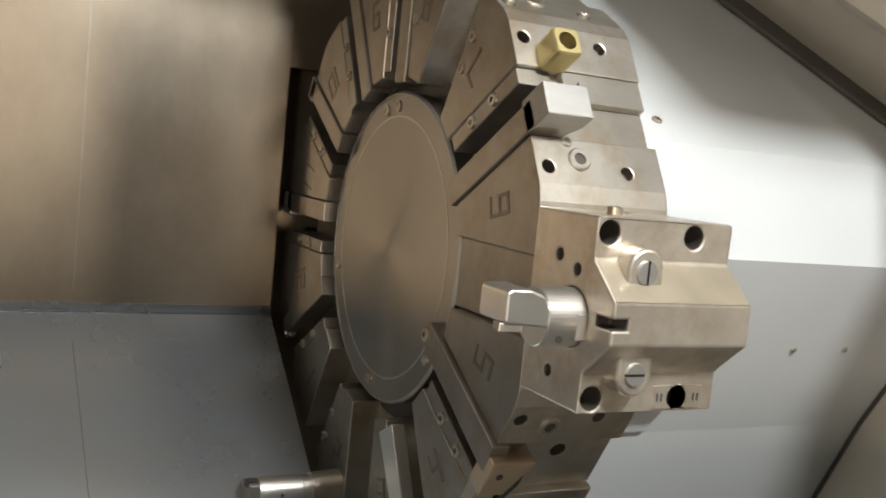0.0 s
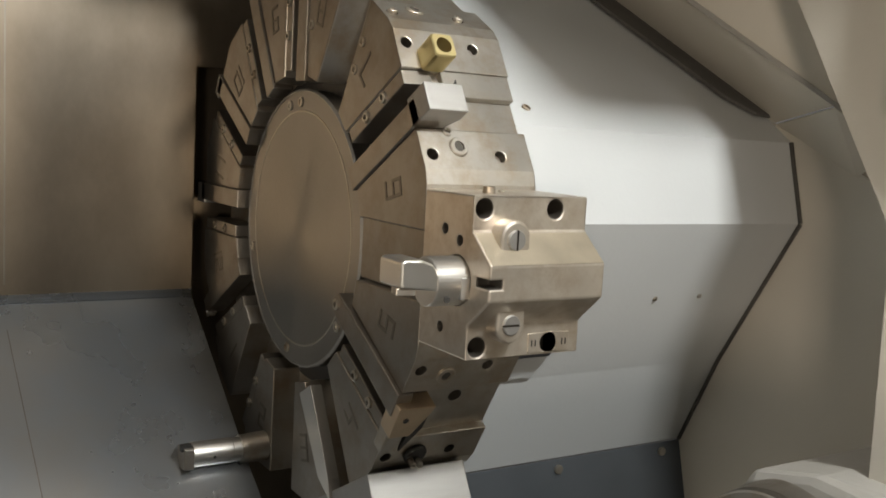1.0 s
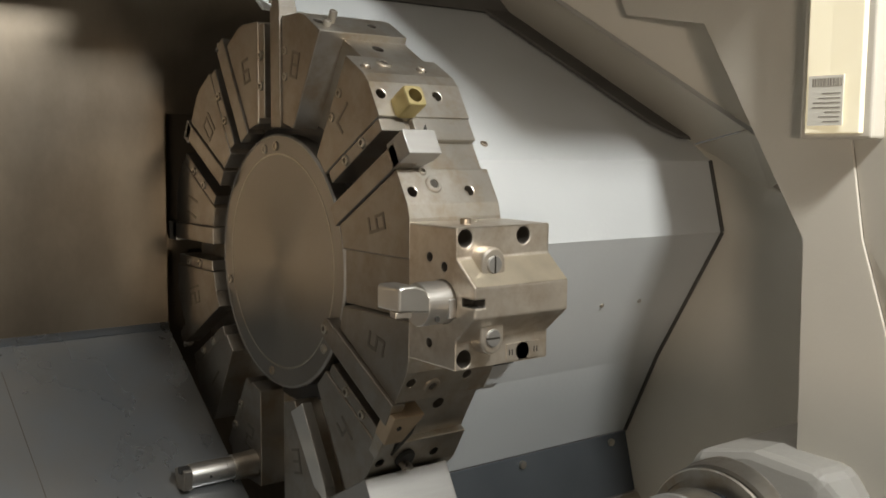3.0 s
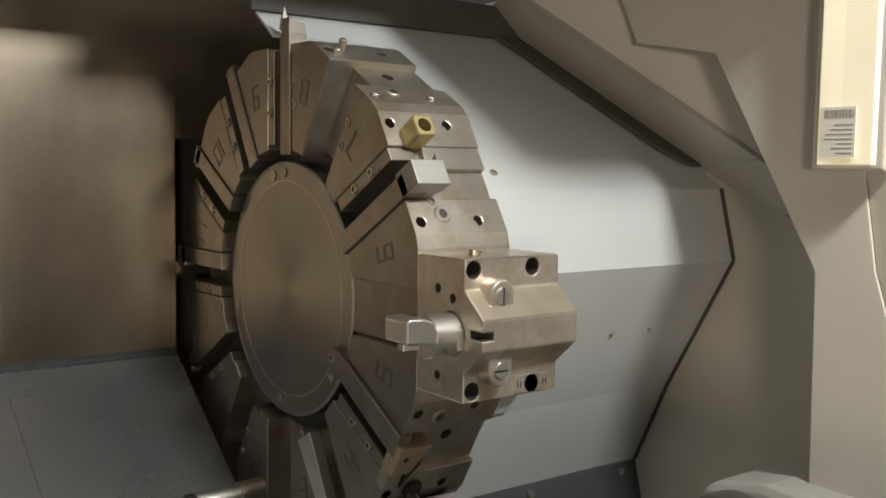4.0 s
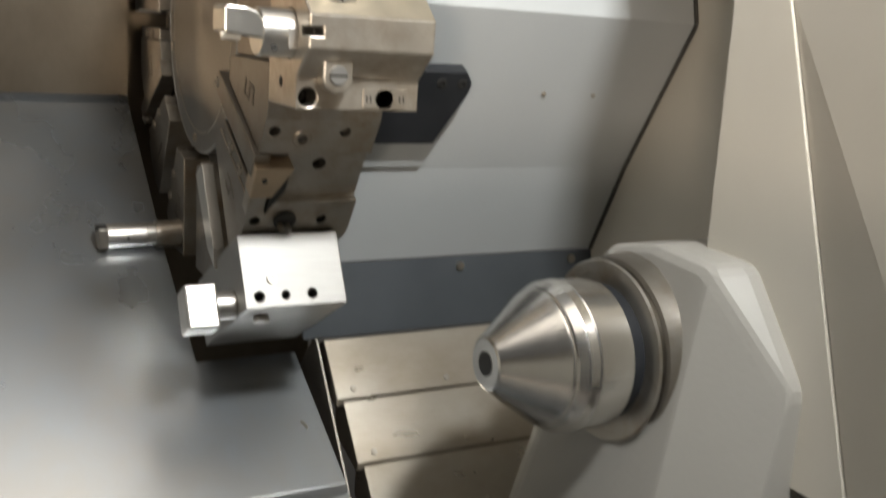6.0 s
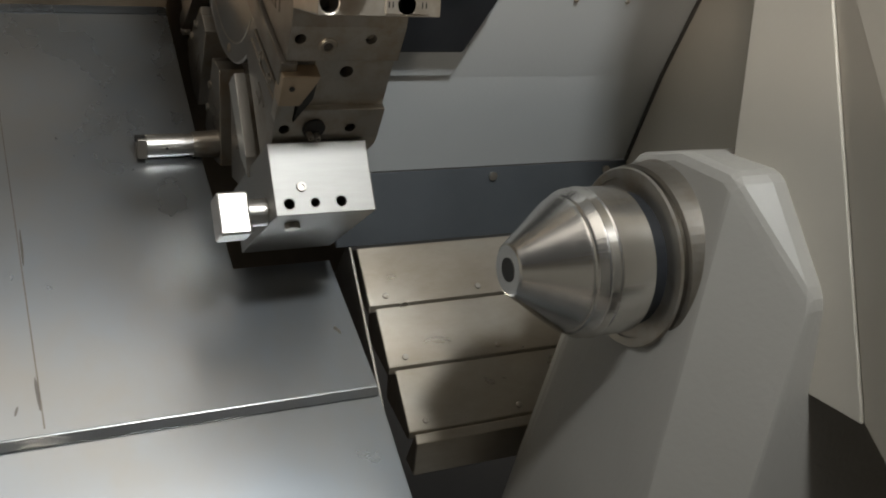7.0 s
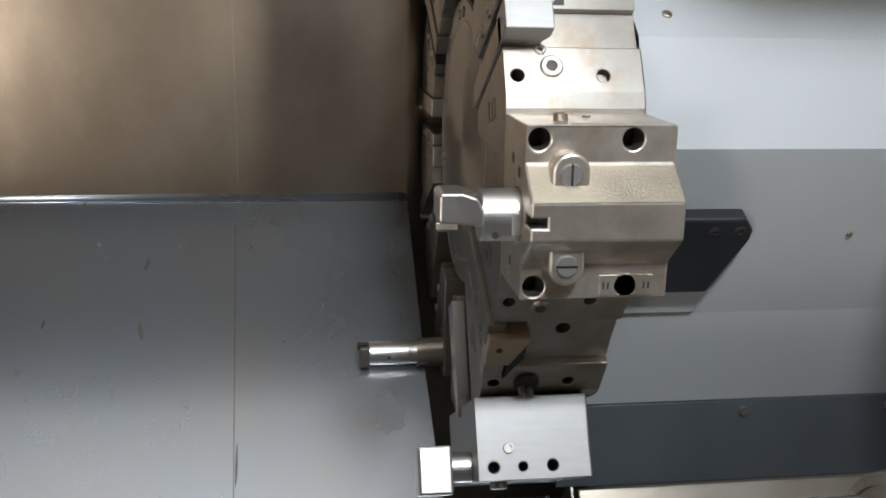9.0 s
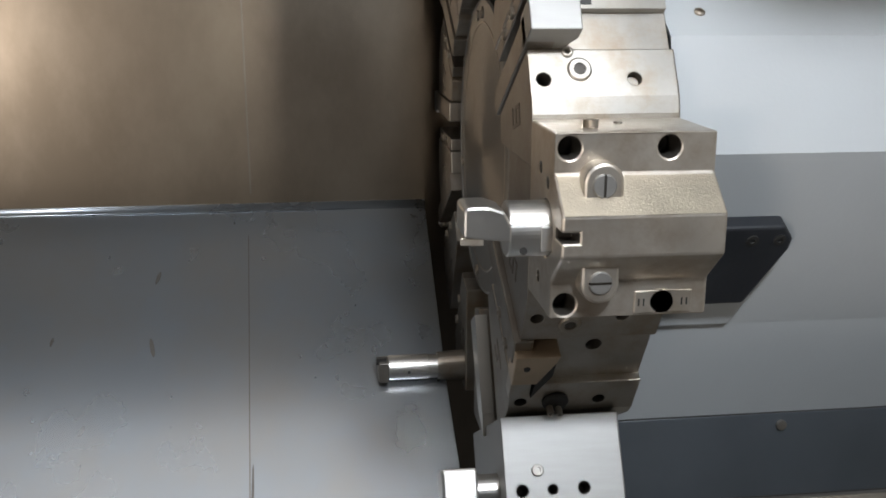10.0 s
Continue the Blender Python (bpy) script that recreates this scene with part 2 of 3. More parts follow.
sheet("chute_lip", [(-1.6, 0.129, chute(0.129)), (0.112, 0.129, chute(0.129)), (0.112, 0.124, chute(0.129) - 0.012), (-1.6, 0.124, chute(0.129) - 0.012)], 0.004, INOX,
      "bright folded front lip of the stainless chute", "lip", 0.0015)
sheet("lower_chute", [(-1.6, -0.75, chute(-0.75) - 0.012), (0.115, -0.75, chute(-0.75) - 0.012), (0.115, 0.135, chute(0.135) - 0.012), (-1.6, 0.135, chute(0.135) - 0.012)][::-1], 0.003, INOX,
      "lower stainless chute plate under the lip", "chute")

# folded wall right of the turret
B1, W2, W3, W4 = (0.138, 0.076), (0.112, -0.026), (0.225, -0.227), (0.286, -0.360)
XE = 0.565


def strip(name, p, q, x0, x1, material, label, thick=0.003):
    return sheet(name, [(x0, *p), (x1, *p), (x1, *q), (x0, *q)], thick, material, label, "panel", 0)


strip("wall_panel", B1, W2, 0.122, XE, PAINT, "grey-white enamelled sheet wall, upright fold")
strip("wall_panel", W2, W3, 0.122, XE, PAINT, "grey-white enamelled sheet wall, fold leaning inwards")
strip("wall_panel", W3, W4, 0.122, XE, PAINT, "grey-white enamelled sheet wall, lowest fold")
TOP = (0.45, B1[1] + 0.733 * (0.45 - B1[0]))
TOPD = (0.40, B1[1] + 0.733 * (0.40 - B1[0]))
sheet("wall_panel", [(0.122, *B1), (0.122, *TOPD), (-0.02, *TOPD), (-0.02, *TOP), (0.445, *TOP), (0.575, 0.168, 0.098), (XE, *B1)][::-1], -0.003, PAINT,
      "grey-white enamelled sheet wall leaning back to the roof", "panel", 0)
sheet("roof_strip", [(-0.03, TOP[0] + 0.002, TOP[1]), (0.50, TOP[0] + 0.002, TOP[1]), (0.50, TOP[0] + 0.006, TOP[1] + 0.05), (-0.03, TOP[0] + 0.006, TOP[1] + 0.05)], 0.01, SEAL_SHADE,
      "dark channel along the roof", "seal")
# out of view, added to shade the leaning wall and inclined panels
sheet("roof", [(-0.1, 0.80, 0.42), (0.60, 0.80, 0.42), (0.60, 0.16, 0.43), (-0.1, 0.16, 0.43)], 0.004, PAINT,
      "unseen roof sheet over the turret, added to shade the leaning wall", "roof")
# out of view, its edges set where the sheet wall's shadow begins
sheet("shade_visor", [(0.168, 0.158, 0.434), (0.396, 0.158, 0.434), (0.396, -0.35, 0.452), (0.168, -0.35, 0.452)], 0.004, PAINT,
      "unseen sheet over the opening, added to shade the sheet wall", "roof")
# out of view, added to keep the front light off the back panel
sheet("roof", [(-1.6, 0.64, 0.41), (-0.101, 0.64, 0.41), (-0.101, 0.33, 0.41), (-1.6, 0.33, 0.41)], 0.004, PAINT, "unseen roof sheet over the work space, added to shade the back panel", "roof")
sheet("wall_back", [(-0.20, 0.77, -0.8), (0.3, 0.77, -0.8), (0.3, 0.77, 0.72), (-0.20, 0.77, 0.72)], 0.003, INOX_BACK, "stainless sheet behind the turret, its brown reflection coloured in", "panel")
# inclined panel on the tailstock side, with its lip's shadow as a strip
P0, P1, P2 = Vector((0.565, 0.035, 0.04)), Vector((0.571, 0.172, 0.101)), Vector((0.434, 0.474, 0.323))
V = P2 - P1
G = Vector((0.50, 0.03, 0.12))          # groove where the second sheet begins
sheet("wall_incline", [P1, P1 + V * 1.12, G + V * 1.12, G], 0.003, PAINT_WARM, "grey enamelled inclined strip over the tailstock side", "panel", 0)
sheet("wall_incline", [P1 - V * 0.004, G - V * 0.004, G - V * 0.2, P0], -0.003, PAINT_WARM, "lower end of the inclined strip", "panel", 0)
up = Vector((0.02, -0.10, 0.34))
sheet("wall_second", [G - V * 0.35, G + V * 1.15, G + V * 1.15 + up, G - V * 0.35 + up], 0.003, PAINT_WARM, "second enamelled sheet rising over the inclined strip", "panel", 0)
lean = Vector((0, -0.591, 0.806))
away = V.cross(lean).normalized()
if away.x > 0:
    away = -away
b0, b1 = P1 + lean * 0.003, P1 + V * 1.02 + lean * 0.003
# dark strip in the shape of the shadow under the sheet's lip
sheet("lip_shadow", [b0 + V * 0.015, b0 + V * 0.05 + away * 0.028, b0 + V * 0.16 + away * 0.046, b1 + away * 0.056, b1], -0.005, SEAL_SHADE, "dark strip for the lip's shadow along the foot of the inclined panel", "seal", 0)
sheet("groove_line", [G - V * 0.2 - up * 0.004, G + V * 1.1 - up * 0.004, G + V * 1.1 + up * 0.012, G - V * 0.2 + up * 0.012], -0.0035, TAIL, "thin grey line along the groove", "seal", 0)

# end wall
sheet("wall_end", [(XE, 0.29, -0.36), (XE, W3[0], W3[1]), (XE, W2[0], W2[1]), (XE, B1[0], B1[1]), (XE, 0.172, 0.101), (XE, 0.03, 0.04), (XE, -0.5, -0.2), (XE, -0.5, -0.95), (XE, 0.29, -0.95)], 0.004, PAINT_WARM,
      "beige enamelled end wall on the tailstock side", "panel")
for i, (p, q) in enumerate(((B1, W2), (W2, W3), (W3, W4))):
    bm = bmesh.new()
    y0, z0, y1, z1 = *p, *q
    L = Vector((y1 - y0, z1 - z0)).normalized()
    nn = Vector((L.y, -L.x)) * 0.004
    prism([(y0 - 0.0, z0), (y1, z1), (y1 + nn.x, z1 + nn.y), (y0 + nn.x, z0 + nn.y)], yz, XE - 0.0045, XE - 0.0005, bm)
    tagged(obj("joint_seal", bm, SEAL_SHADE), "dark sealing bead in the corner of the sheet wall", "seal", kind="structure")

# near cover plate on the tailstock side
XC = 0.40
sheet("cover_plate", [(XC, 0.30, 0.56), (XC, 0.155, 0.271), (XC, 0.027, 0.248), (XC, -0.123, -0.010), (XC, -0.132, -0.46), (XC, -0.343, -0.46), (XC, -0.195, -0.005), (XC, -0.10, 0.56)], 0.004, PAINT_WARM,
      "beige sheet-metal cover with a bright cut edge", "cover", 0.0012)
sheet("door_post", [(XC, -0.195, -0.005), (XC, -0.343, -0.46), (0.34, -0.62, -0.62), (0.33, -0.60, 0.56), (XC, -0.10, 0.56)][::-1], 0.004, PAINT_WARM,
      "pale beige door post panel beside the opening", "panel", 0.001)

# highlight along the sheet's edge, put in as pale strips
for (y0, z0), (y1, z1) in (((0.155, 0.271), (0.0268, 0.2485)), ((0.027, 0.248), (-0.123, -0.010)), ((0.23, 0.42), (0.1555, 0.272))):
    d = Vector((0, y1 - y0, z1 - z0)).normalized()
    n = Vector((0, d.z, -d.y)) * (0.0042 if d.z * -1 > 0 else -0.0042)
    n = n if n.y < 0 or n.z > 0 else -n
    e0, e1 = Vector((XC - 0.0012, y0, z0)), Vector((XC - 0.0012, y1, z1))
    sheet("edge_glint", [e0, e1, e1 + n, e0 + n], 0.0006, GLINT, "pale strip for the highlight on the cover plate's cut edge", "edge", 0)
# dark ledge and stepped way covers under the tailstock
sheet("way_ledge", [(0.10, W4[0], W4[1] - 0.002), (XE + 0.1, W4[0], W4[1] - 0.002), (XE + 0.1, 0.262, -0.455), (0.10, 0.262, -0.455)][::-1], -0.004, LEDGE,
      "dark oily guide ledge under the sheet wall", "ledge")
for i in range(2):
    tagged(obj("ledge_screw", lathe([(-0.004, 0.006), (0.0, 0.006), (0.002, 0.004)], (0.336 + 0.19 * i, 0.2815, -0.374), "y", 16), STEEL),
           "small bolt head in the dark ledge", "screw")

covers = empty("way_cover", "stepped stainless telescopic way cover, oily", "way cover", at=(0.4, 0.2, -0.55))
covers.location = (0, 0, 0)
for i in range(3):
    y0, z0 = 0.252 - 0.0525 * i, -0.458 - 0.066 * i
    y1, z1 = y0 - 0.050, z0 - 0.060
    x0 = 0.126 + 0.009 * i
    poly = [(y0 + 0.004, z0 + 0.002), (y1, z1), (y1 + 0.001, z1 - 0.010), (y1 + 0.006, z1 - 0.012), (y0 + 0.03, z0 - 0.05), (y0 + 0.03, z0 - 0.01)]
    pl = part("cover_plate", prism(poly, yz, x0, 0.80), COVER, covers, bevel=0.0015)
    d = Vector((y1 - y0, z1 - z0)).normalized()
    nn = Vector((0, d.y, -d.x)) * -1
    for xx in (x0 + 0.025, x0 + 0.16):
        c = Vector((xx, y1 + 0.010 * -d.x * 1.0, z1 + 0.012))
        s = lathe([(0.0, 0.0042), (0.0012, 0.0042), (0.0018, 0.003)], (0, 0, 0), "z", 14)
        q = Vector((0, 0, 1)).rotation_difference(Vector((0, -0.77, 0.64)).normalized()).to_matrix().to_4x4()
        base = Vector((xx, y1, z1)) - Vector((0, d.x, d.y)) * 0.012
        part("rivet", moved(s, Matrix.Translation(base) @ q), STEEL, covers)
part("end_strip", prism([(0.094, -0.652), (0.086, -0.662), (0.092, -0.71), (0.12, -0.70)], yz, 0.150, 0.80), COVER, covers, "narrow folded end strip", 0.0015)
sheet("cover_side", [(0.118, 0.27, -0.45), (0.118, 0.02, -0.76), (0.118, 0.10, -0.85), (0.118, 0.35, -0.55)], 0.004, FACE, "dark side plate of the way cover", "plate")

# ---- machine base, unseen light-blocking panels and workshop around the camera ----
sheet("base_pan", [(-1.6, 0.7, -1.1), (0.9, 0.7, -1.1), (0.9, -0.8, -1.1), (-1.6, -0.8, -1.1)][::-1], 0.01, FLOOR, "machine base pan", "base")
sheet("wall_left", [(-1.6, 0.66, -1.1), (-1.6, 0.66, 0.75), (-1.6, -0.6, 0.75), (-1.6, -0.6, -1.1)], 0.01, PAINT_WARM, "headstock end wall of the machine", "panel")
# dark panel behind the view: its edge sets the back panel's shadow border
sheet("door_blocker", [(-0.2775, -1.12, -1.1), (1.2, -1.12, -1.1), (1.2, -1.12, 1.2), (-0.2775, -1.12, 1.2)], 0.03, BLOCKER, "unseen dark panel in the door's place, added to cut off the hall light", "door")
# unseen sill, added to keep the low light off the lower end wall
sheet("sill_blocker", [(-1.6, -1.12, -1.1), (-0.29, -1.12, -1.1), (-0.29, -1.12, -0.15), (-1.6, -1.12, -0.15)], 0.02, PAINT_WARM, "low unseen panel, added to block the low light", "panel")
# unseen dark sheet, added so the steel reflects something dark
sheet("corner_blocker", [(0.335, -0.60, -1.1), (0.335, -1.12, -1.1), (0.335, -1.12, 0.5), (0.335, -0.60, 0.5)], 0.01, BLOCKER, "unseen dark corner sheet, added to darken reflections", "panel")
sheet("ground", [(-6, 4, -1.3), (6, 4, -1.3), (6, -6, -1.3), (-6, -6, -1.3)], 0.02, FLOOR, "grey workshop floor", "floor")
sheet("wall_hall", [(-6, -6, -1.3), (6, -6, -1.3), (6, -6, 3.2), (-6, -6, 3.2)], 0.05, ROOM, "brownish workshop wall", "wall")
sheet("wall_hall", [(-6, -6, -1.3), (-6, 4, -1.3), (-6, 4, 3.2), (-6, -6, 3.2)], 0.05, ROOM, "brownish workshop wall", "wall")
sheet("wall_hall", [(6, -6, -1.3), (6, 4, -1.3), (6, 4, 3.2), (6, -6, 3.2)], 0.05, ROOM, "brownish workshop wall", "wall")
sheet("ceiling", [(-6, -6, 3.2), (6, -6, 3.2), (6, 4, 3.2), (-6, 4, 3.2)], 0.05, CEIL, "workshop ceiling", "ceiling")

# ---- the turret ----


def tur(u, v, x):
    """u to the right and v up as the turret's face is seen; x along its axis."""
    return (x, CY - u, CZ + v)


def loc(k, n, t):
    """Point of station k: n out along its slot, t along its flat (up)."""
    a = radians(30 * k)
    return (n * math.cos(a) - t * math.sin(a), n * math.sin(a) + t * math.cos(a))


def station(k):
    """Matrix with local x along the turret's axis, y out along the slot, z along the flat."""
    a = radians(30 * k)
    c, s = math.cos(a), math.sin(a)
    return Matrix(((1, 0, 0, 0), (0, -c, s, CY), (0, s, c, CZ), (0, 0, 0, 1)))


XF, XS, XR = -0.014, 0.022, 0.113
S0, S1 = -0.034, 0.033
turret = empty("tool_turret", "twelve-station steel tool turret of a lathe, oily and worn", "tool turret")
core = [loc(k, A - 0.009, t) for k in range(12) for t in (-0.081, 0.081)]
body = part("body", prism(core, tur, XS, XR), STEEL, turret, "steel turret drum seen in the channels between the segments", 0.0008)
cutter = bmesh.new()


def join(bm, other):
    tmp = bpy.data.meshes.new("t")
    other.to_mesh(tmp)
    other.free()
    bm.from_mesh(tmp)


for k in range(-2, 4):
    join(cutter, moved(lathe([(-0.03, 0.0075), (0.004, 0.0075)], (0, 0, 0), "y", 20), station(k) @ Matrix.Translation((0.060, A - 0.009, 0.012))))
cut(body, cutter)

r_in = 0.182
for k in range(12):
    sec = [loc(k, A, S1), loc(k, A, 0.077), loc(k + 1, A, -0.077), loc(k + 1, A, S0), loc(k + 1, r_in, S0), loc(k, r_in, S1)]
    ob = part("sector", prism(sec, tur, XF, XR + 0.0005), FACE, turret, "steel face segment, its shaded front coloured dark, with an engraved numeral", 0.0014)
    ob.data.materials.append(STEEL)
    # only the fronts keep the shade-dark colour, the other sides get STEEL
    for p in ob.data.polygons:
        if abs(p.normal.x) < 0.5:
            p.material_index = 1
    c = bmesh.new()
    for kk, t in ((k, 0.0615), (k + 1, -0.0615)):
        for x in (-0.002, 0.076):
            join(c, moved(lathe([(-0.02, 0.0058), (0.004, 0.0058)], (0, 0, 0), "y", 20), station(kk) @ Matrix.Translation((x, A, t))))
    cut(ob, c)
    num = (k + 6 - 1) % 12 + 1
    a = radians(30 * k + 15)
    u, v = 0.262 * math.cos(a), 0.262 * math.sin(a)
    up = Vector((0, math.cos(a), -math.sin(a)))
    right = Vector((0, math.sin(a), math.cos(a)))
    out = Vector((-1, 0, 0))
    m = Matrix((right, up, out)).transposed().to_4x4()
    m.translation = Vector(tur(u, v, XF))
    numeral(str(num), 0.019, 0.033, 0.0034, 0.0007, m, NUMERAL_SHADE, turret)
    for kk, t in ((2, -0.043), (3, -0.043)):
        if k == kk - 1:
            for n in (0.240, 0.272):
                pu, pv = loc(kk, n, t)
                part("socket_screw", lathe([(0.002, 0.0055), (-0.0015, 0.0055), (-0.0018, 0.0048), (-0.0018, 0.003), (0.001, 0.0028)], tur(pu, pv, XF), "x", 16), STEEL, turret)
part("slot_filler", moved(box((-0.004, 0.172, S0 + 0.001), (XS + 0.01, A - 0.001, S1 - 0.001)), station(0)), FACE, turret, "steel filler in the slot behind the holder", 0.0012)

hub = part("centre_disc", lathe([(0.03, 0.168), (0.0005, 0.168), (-0.002, 0.1655), (-0.002, 0.001)], (0, CY, CZ), "x", 128), DISC, turret,
           "large turned steel disc in the middle of the turret face", 0.0)
ring = bmesh.new()
lathe([(-0.0021, 0.1435), (-0.0026, 0.143), (-0.0026, 0.1415), (-0.0021, 0.141)], (0, CY, CZ), "x", 128, ring)
for f in [f for f in ring.faces if len(f.verts) > 4]:
    ring.faces.remove(f)
part("turned_groove", ring, STEEL, turret)
rim = lathe([(0.0, 0.1690), (-0.0010, 0.1690), (-0.0032, 0.1668), (-0.0032, 0.1655), (-0.0018, 0.1655)], (0, CY, CZ), "x", 128)
for f in [f for f in rim.faces if len(f.verts) > 4]:
    rim.faces.remove(f)
part("disc_rim", rim, GROUND, turret, "bright chamfered rim of the disc")
for d in (92, 104, 262, 195, 320):
    a = radians(d)
    mb = lathe([(0.0, 0.0062), (-0.004, 0.0062), (-0.0045, 0.0055), (-0.0045, 0.0035), (-0.003, 0.0033)], tur(0.153 * math.cos(a), 0.153 * math.sin(a), 0), "x", 20)
    part("disc_screw", mb, STEEL, turret)
part("hub_core", lathe([(0.021, 0.19), (0.0215, 0.19), (0.0218, 0.10)], (0, CY, CZ), "x", 64), DARK, turret)
part("rear_flange", lathe([(XR, 0.27), (XR + 0.012, 0.27), (XR + 0.012, 0.21), (0.20, 0.21)], (0, CY, CZ), "x", 96), DARK, turret, "dark rear flange of the turret")
def on_wall(p, q, d):
    """Point on the inward-leaning wall fold: x, height and distance off the sheet."""
    return (p, W2[0] + (W2[1] - q) * 0.562 - 0.872 * d, q - 0.49 * d)


ib = [(0.10, -0.184), (0.232, -0.184), (0.257, -0.118), (0.257, -0.106), (0.245, -0.092), (0.10, -0.092)]
part("index_block", prism(ib, on_wall, -0.004, 0.016), BLACK, turret, "black painted block behind the turret", 0.003)
for xx in (0.216, 0.243):
    part("block_screw", moved(lathe([(-0.003, 0.0062), (0.0012, 0.0062), (0.0016, 0.003), (-0.001, 0.0028)], (0, 0, 0), "z", 16),
                              Matrix.Translation(on_wall(xx, -0.106, 0.016)) @ Vector((0, 0, 1)).rotation_difference(Vector((0, -0.872, -0.49))).to_matrix().to_4x4()), DARK, turret)
part("shim_plate", prism([(0.10, -0.222), (0.232, -0.222), (0.246, -0.180), (0.10, -0.180)], on_wall, -0.002, 0.004), PAINT, turret, "grey plate under the black block", 0.001)


# things on the flats
def on_station(k, bm):
    return moved(bm, station(k))


def coolant_plug(k, t, x=0.029):
    e = empty("coolant_plug", "recessed socket screw plug in the turret flat", "plug", "coolant plugs")
    part("plug_body", on_station(k, lathe([(-0.002, 0.0105), (0.001, 0.0105), (0.0022, 0.009), (0.0022, 0.0055), (-0.001, 0.0052)], (x, A, t), "y", 24)), STEEL, e)
    part("socket", on_station(k, lathe([(0.0, 0.0056), (0.0008, 0.0056), (0.0009, 0.002)], (x, A, t), "y", 6)), HOLE, e, "dark hexagon socket")
    return e


coolant_plug(1, -0.053)
coolant_plug(-1, 0.053)
coolant_plug(2, -0.05)

for k, x, t, hgt in ((2, 0.004, 0.050, 0.006), (2, 0.016, 0.0615, 0.014), (2, -0.002, -0.0615, 0.003), (2, 0.076, -0.0615, 0.003), (1, 0.020, -0.037, 0.001)):
    e = empty("flat_bolt", "small bright bolt standing in the turret flat", "bolt", "bolts in the flats")
    part("bolt_head", on_station(k, lathe([(-0.004, 0.0052), (hgt, 0.0052), (hgt + 0.001, 0.004), (hgt + 0.001, 0.0025), (hgt - 0.001, 0.0022)], (x, A, t), "y", 18)), STEEL, e)
for k in (3, 4, 5, 6, 7, 8):
    coolant_plug(k, -0.053)

noz = empty("coolant_nozzle", "square brass coolant nozzle on the turret flat", "nozzle")
nb, levels = bmesh.new(), []
for n, square, r in ((0.0, True, 0.0128), (0.0265, True, 0.0128), (0.028, True, 0.0116), (0.028, False, 0.0085), (0.010, False, 0.0080)):
    ring = []
    for i in range(32):
        c, q = math.cos(2 * math.pi * i / 32), math.sin(2 * math.pi * i / 32)
        f = 1 / (abs(c) ** 7 + abs(q) ** 7) ** (1 / 7) if square else 1
        ring.append(nb.verts.new((0.021 + r * f * c, A + n, 0.043 + r * f * q)))
    levels.append(ring)
for p, q in zip(levels, levels[1:]):
    for i in range(32):
        nb.faces.new((p[i], p[(i + 1) % 32], q[(i + 1) % 32], q[i]))
nb.faces.new(levels[0])
nb.faces.new(levels[-1])
part("nozzle_body", on_station(1, nb), BRASS, noz)
part("bore", on_station(1, lathe([(0.0102, 0.0078), (0.0110, 0.0078), (0.0112, 0.004)], (0.021, A, 0.043), "y", 24)), HOLE, noz, "dark bore")


def clamp(k, length=0.115, s=1):
    e = empty("clamp_wedge", "dark steel clamping wedge with two socket screws in a turret slot", "clamp wedge", "clamp wedges")
    part("wedge", on_station(k, box((-0.013, A - length - 0.012, s * 0.0165), (0.020, A - 0.004, s * 0.0325))), FACE, e, bevel=0.0012)
    for n in (A - 0.045, A - 0.085):
        part("socket_screw", on_station(k, lathe([(-0.012, 0.006), (-0.0155, 0.006), (-0.016, 0.005), (-0.016, 0.003), (-0.013, 0.003)], (0, n, s * 0.0245), "x", 16)), STEEL, e)
    part("socket_screw", on_station(k, lathe([(-0.006, 0.006), (-0.002, 0.006), (-0.002, 0.003), (-0.004, 0.003)], (0.002, A - 0.006, s * 0.0245), "y", 16)), STEEL, e)
    return e


def stick_tool(k, out, label, tip="square", mt=FACE):
    """A square-shank turning tool lying in a slot, its head beyond the flat."""
    e = empty("turning_tool", label, "lathe tool", "turning tools in the slots")
    part("shank", on_station(k, box((-0.017, 0.176, S0 + 0.0005), (0.0085, A + out * 0.4, S0 + 0.0255))), mt, e, bevel=0.0012)
    n0 = A + out * 0.4
    if tip == "square":
        part("head", on_station(k, prism([(-0.017, n0 - 0.014), (0.016, n0 - 0.014), (0.026, n0 + 0.004), (0.026, A + out), (-0.017, A + out)],
                                         lambda p, q, d: (p, q, d), S0 + 0.0005, S0 + 0.030)), GROUND, e, "bright square tool head", 0.0012)
    else:
        part("head", on_station(k, prism([(-0.017, n0 - 0.012), (0.010, n0 - 0.012), (0.006, A + out * 0.8), (-0.016, A + out)],
                                         lambda p, q, d: (p, q, d), S0 + 0.002, S0 + 0.022)), mt, e, bevel=0.001)
        ins = on_station(k, prism([(-0.018, A + out * 0.55), (-0.002, A + out * 0.55), (-0.012, A + out * 1.45)], lambda p, q, d: (p, q, d), S0 + 0.022, S0 + 0.027))
        part("insert", ins, CHROME, e, "pointed carbide insert", 0.0006)
        part("insert_screw", on_station(k, lathe([(0.02, 0.0045), (0.029, 0.0045), (0.0295, 0.003)], (-0.008, A + out * 0.75, S0), "z", 14)), STEEL, e)
    return e


kp = empty("channel_key", "steel key step in the turret channel", "key")
part("step", on_station(1, box((0.030, A - 0.0095, 0.004), (0.112, A - 0.001, 0.0325))), STEEL, kp, bevel=0.001)
part("notch", on_station(1, prism([(0.034, 0.008), (0.046, 0.008), (0.046, 0.024)], lambda p, q, d: (p, d, q), A - 0.0012, A - 0.0004)), DARK, kp)
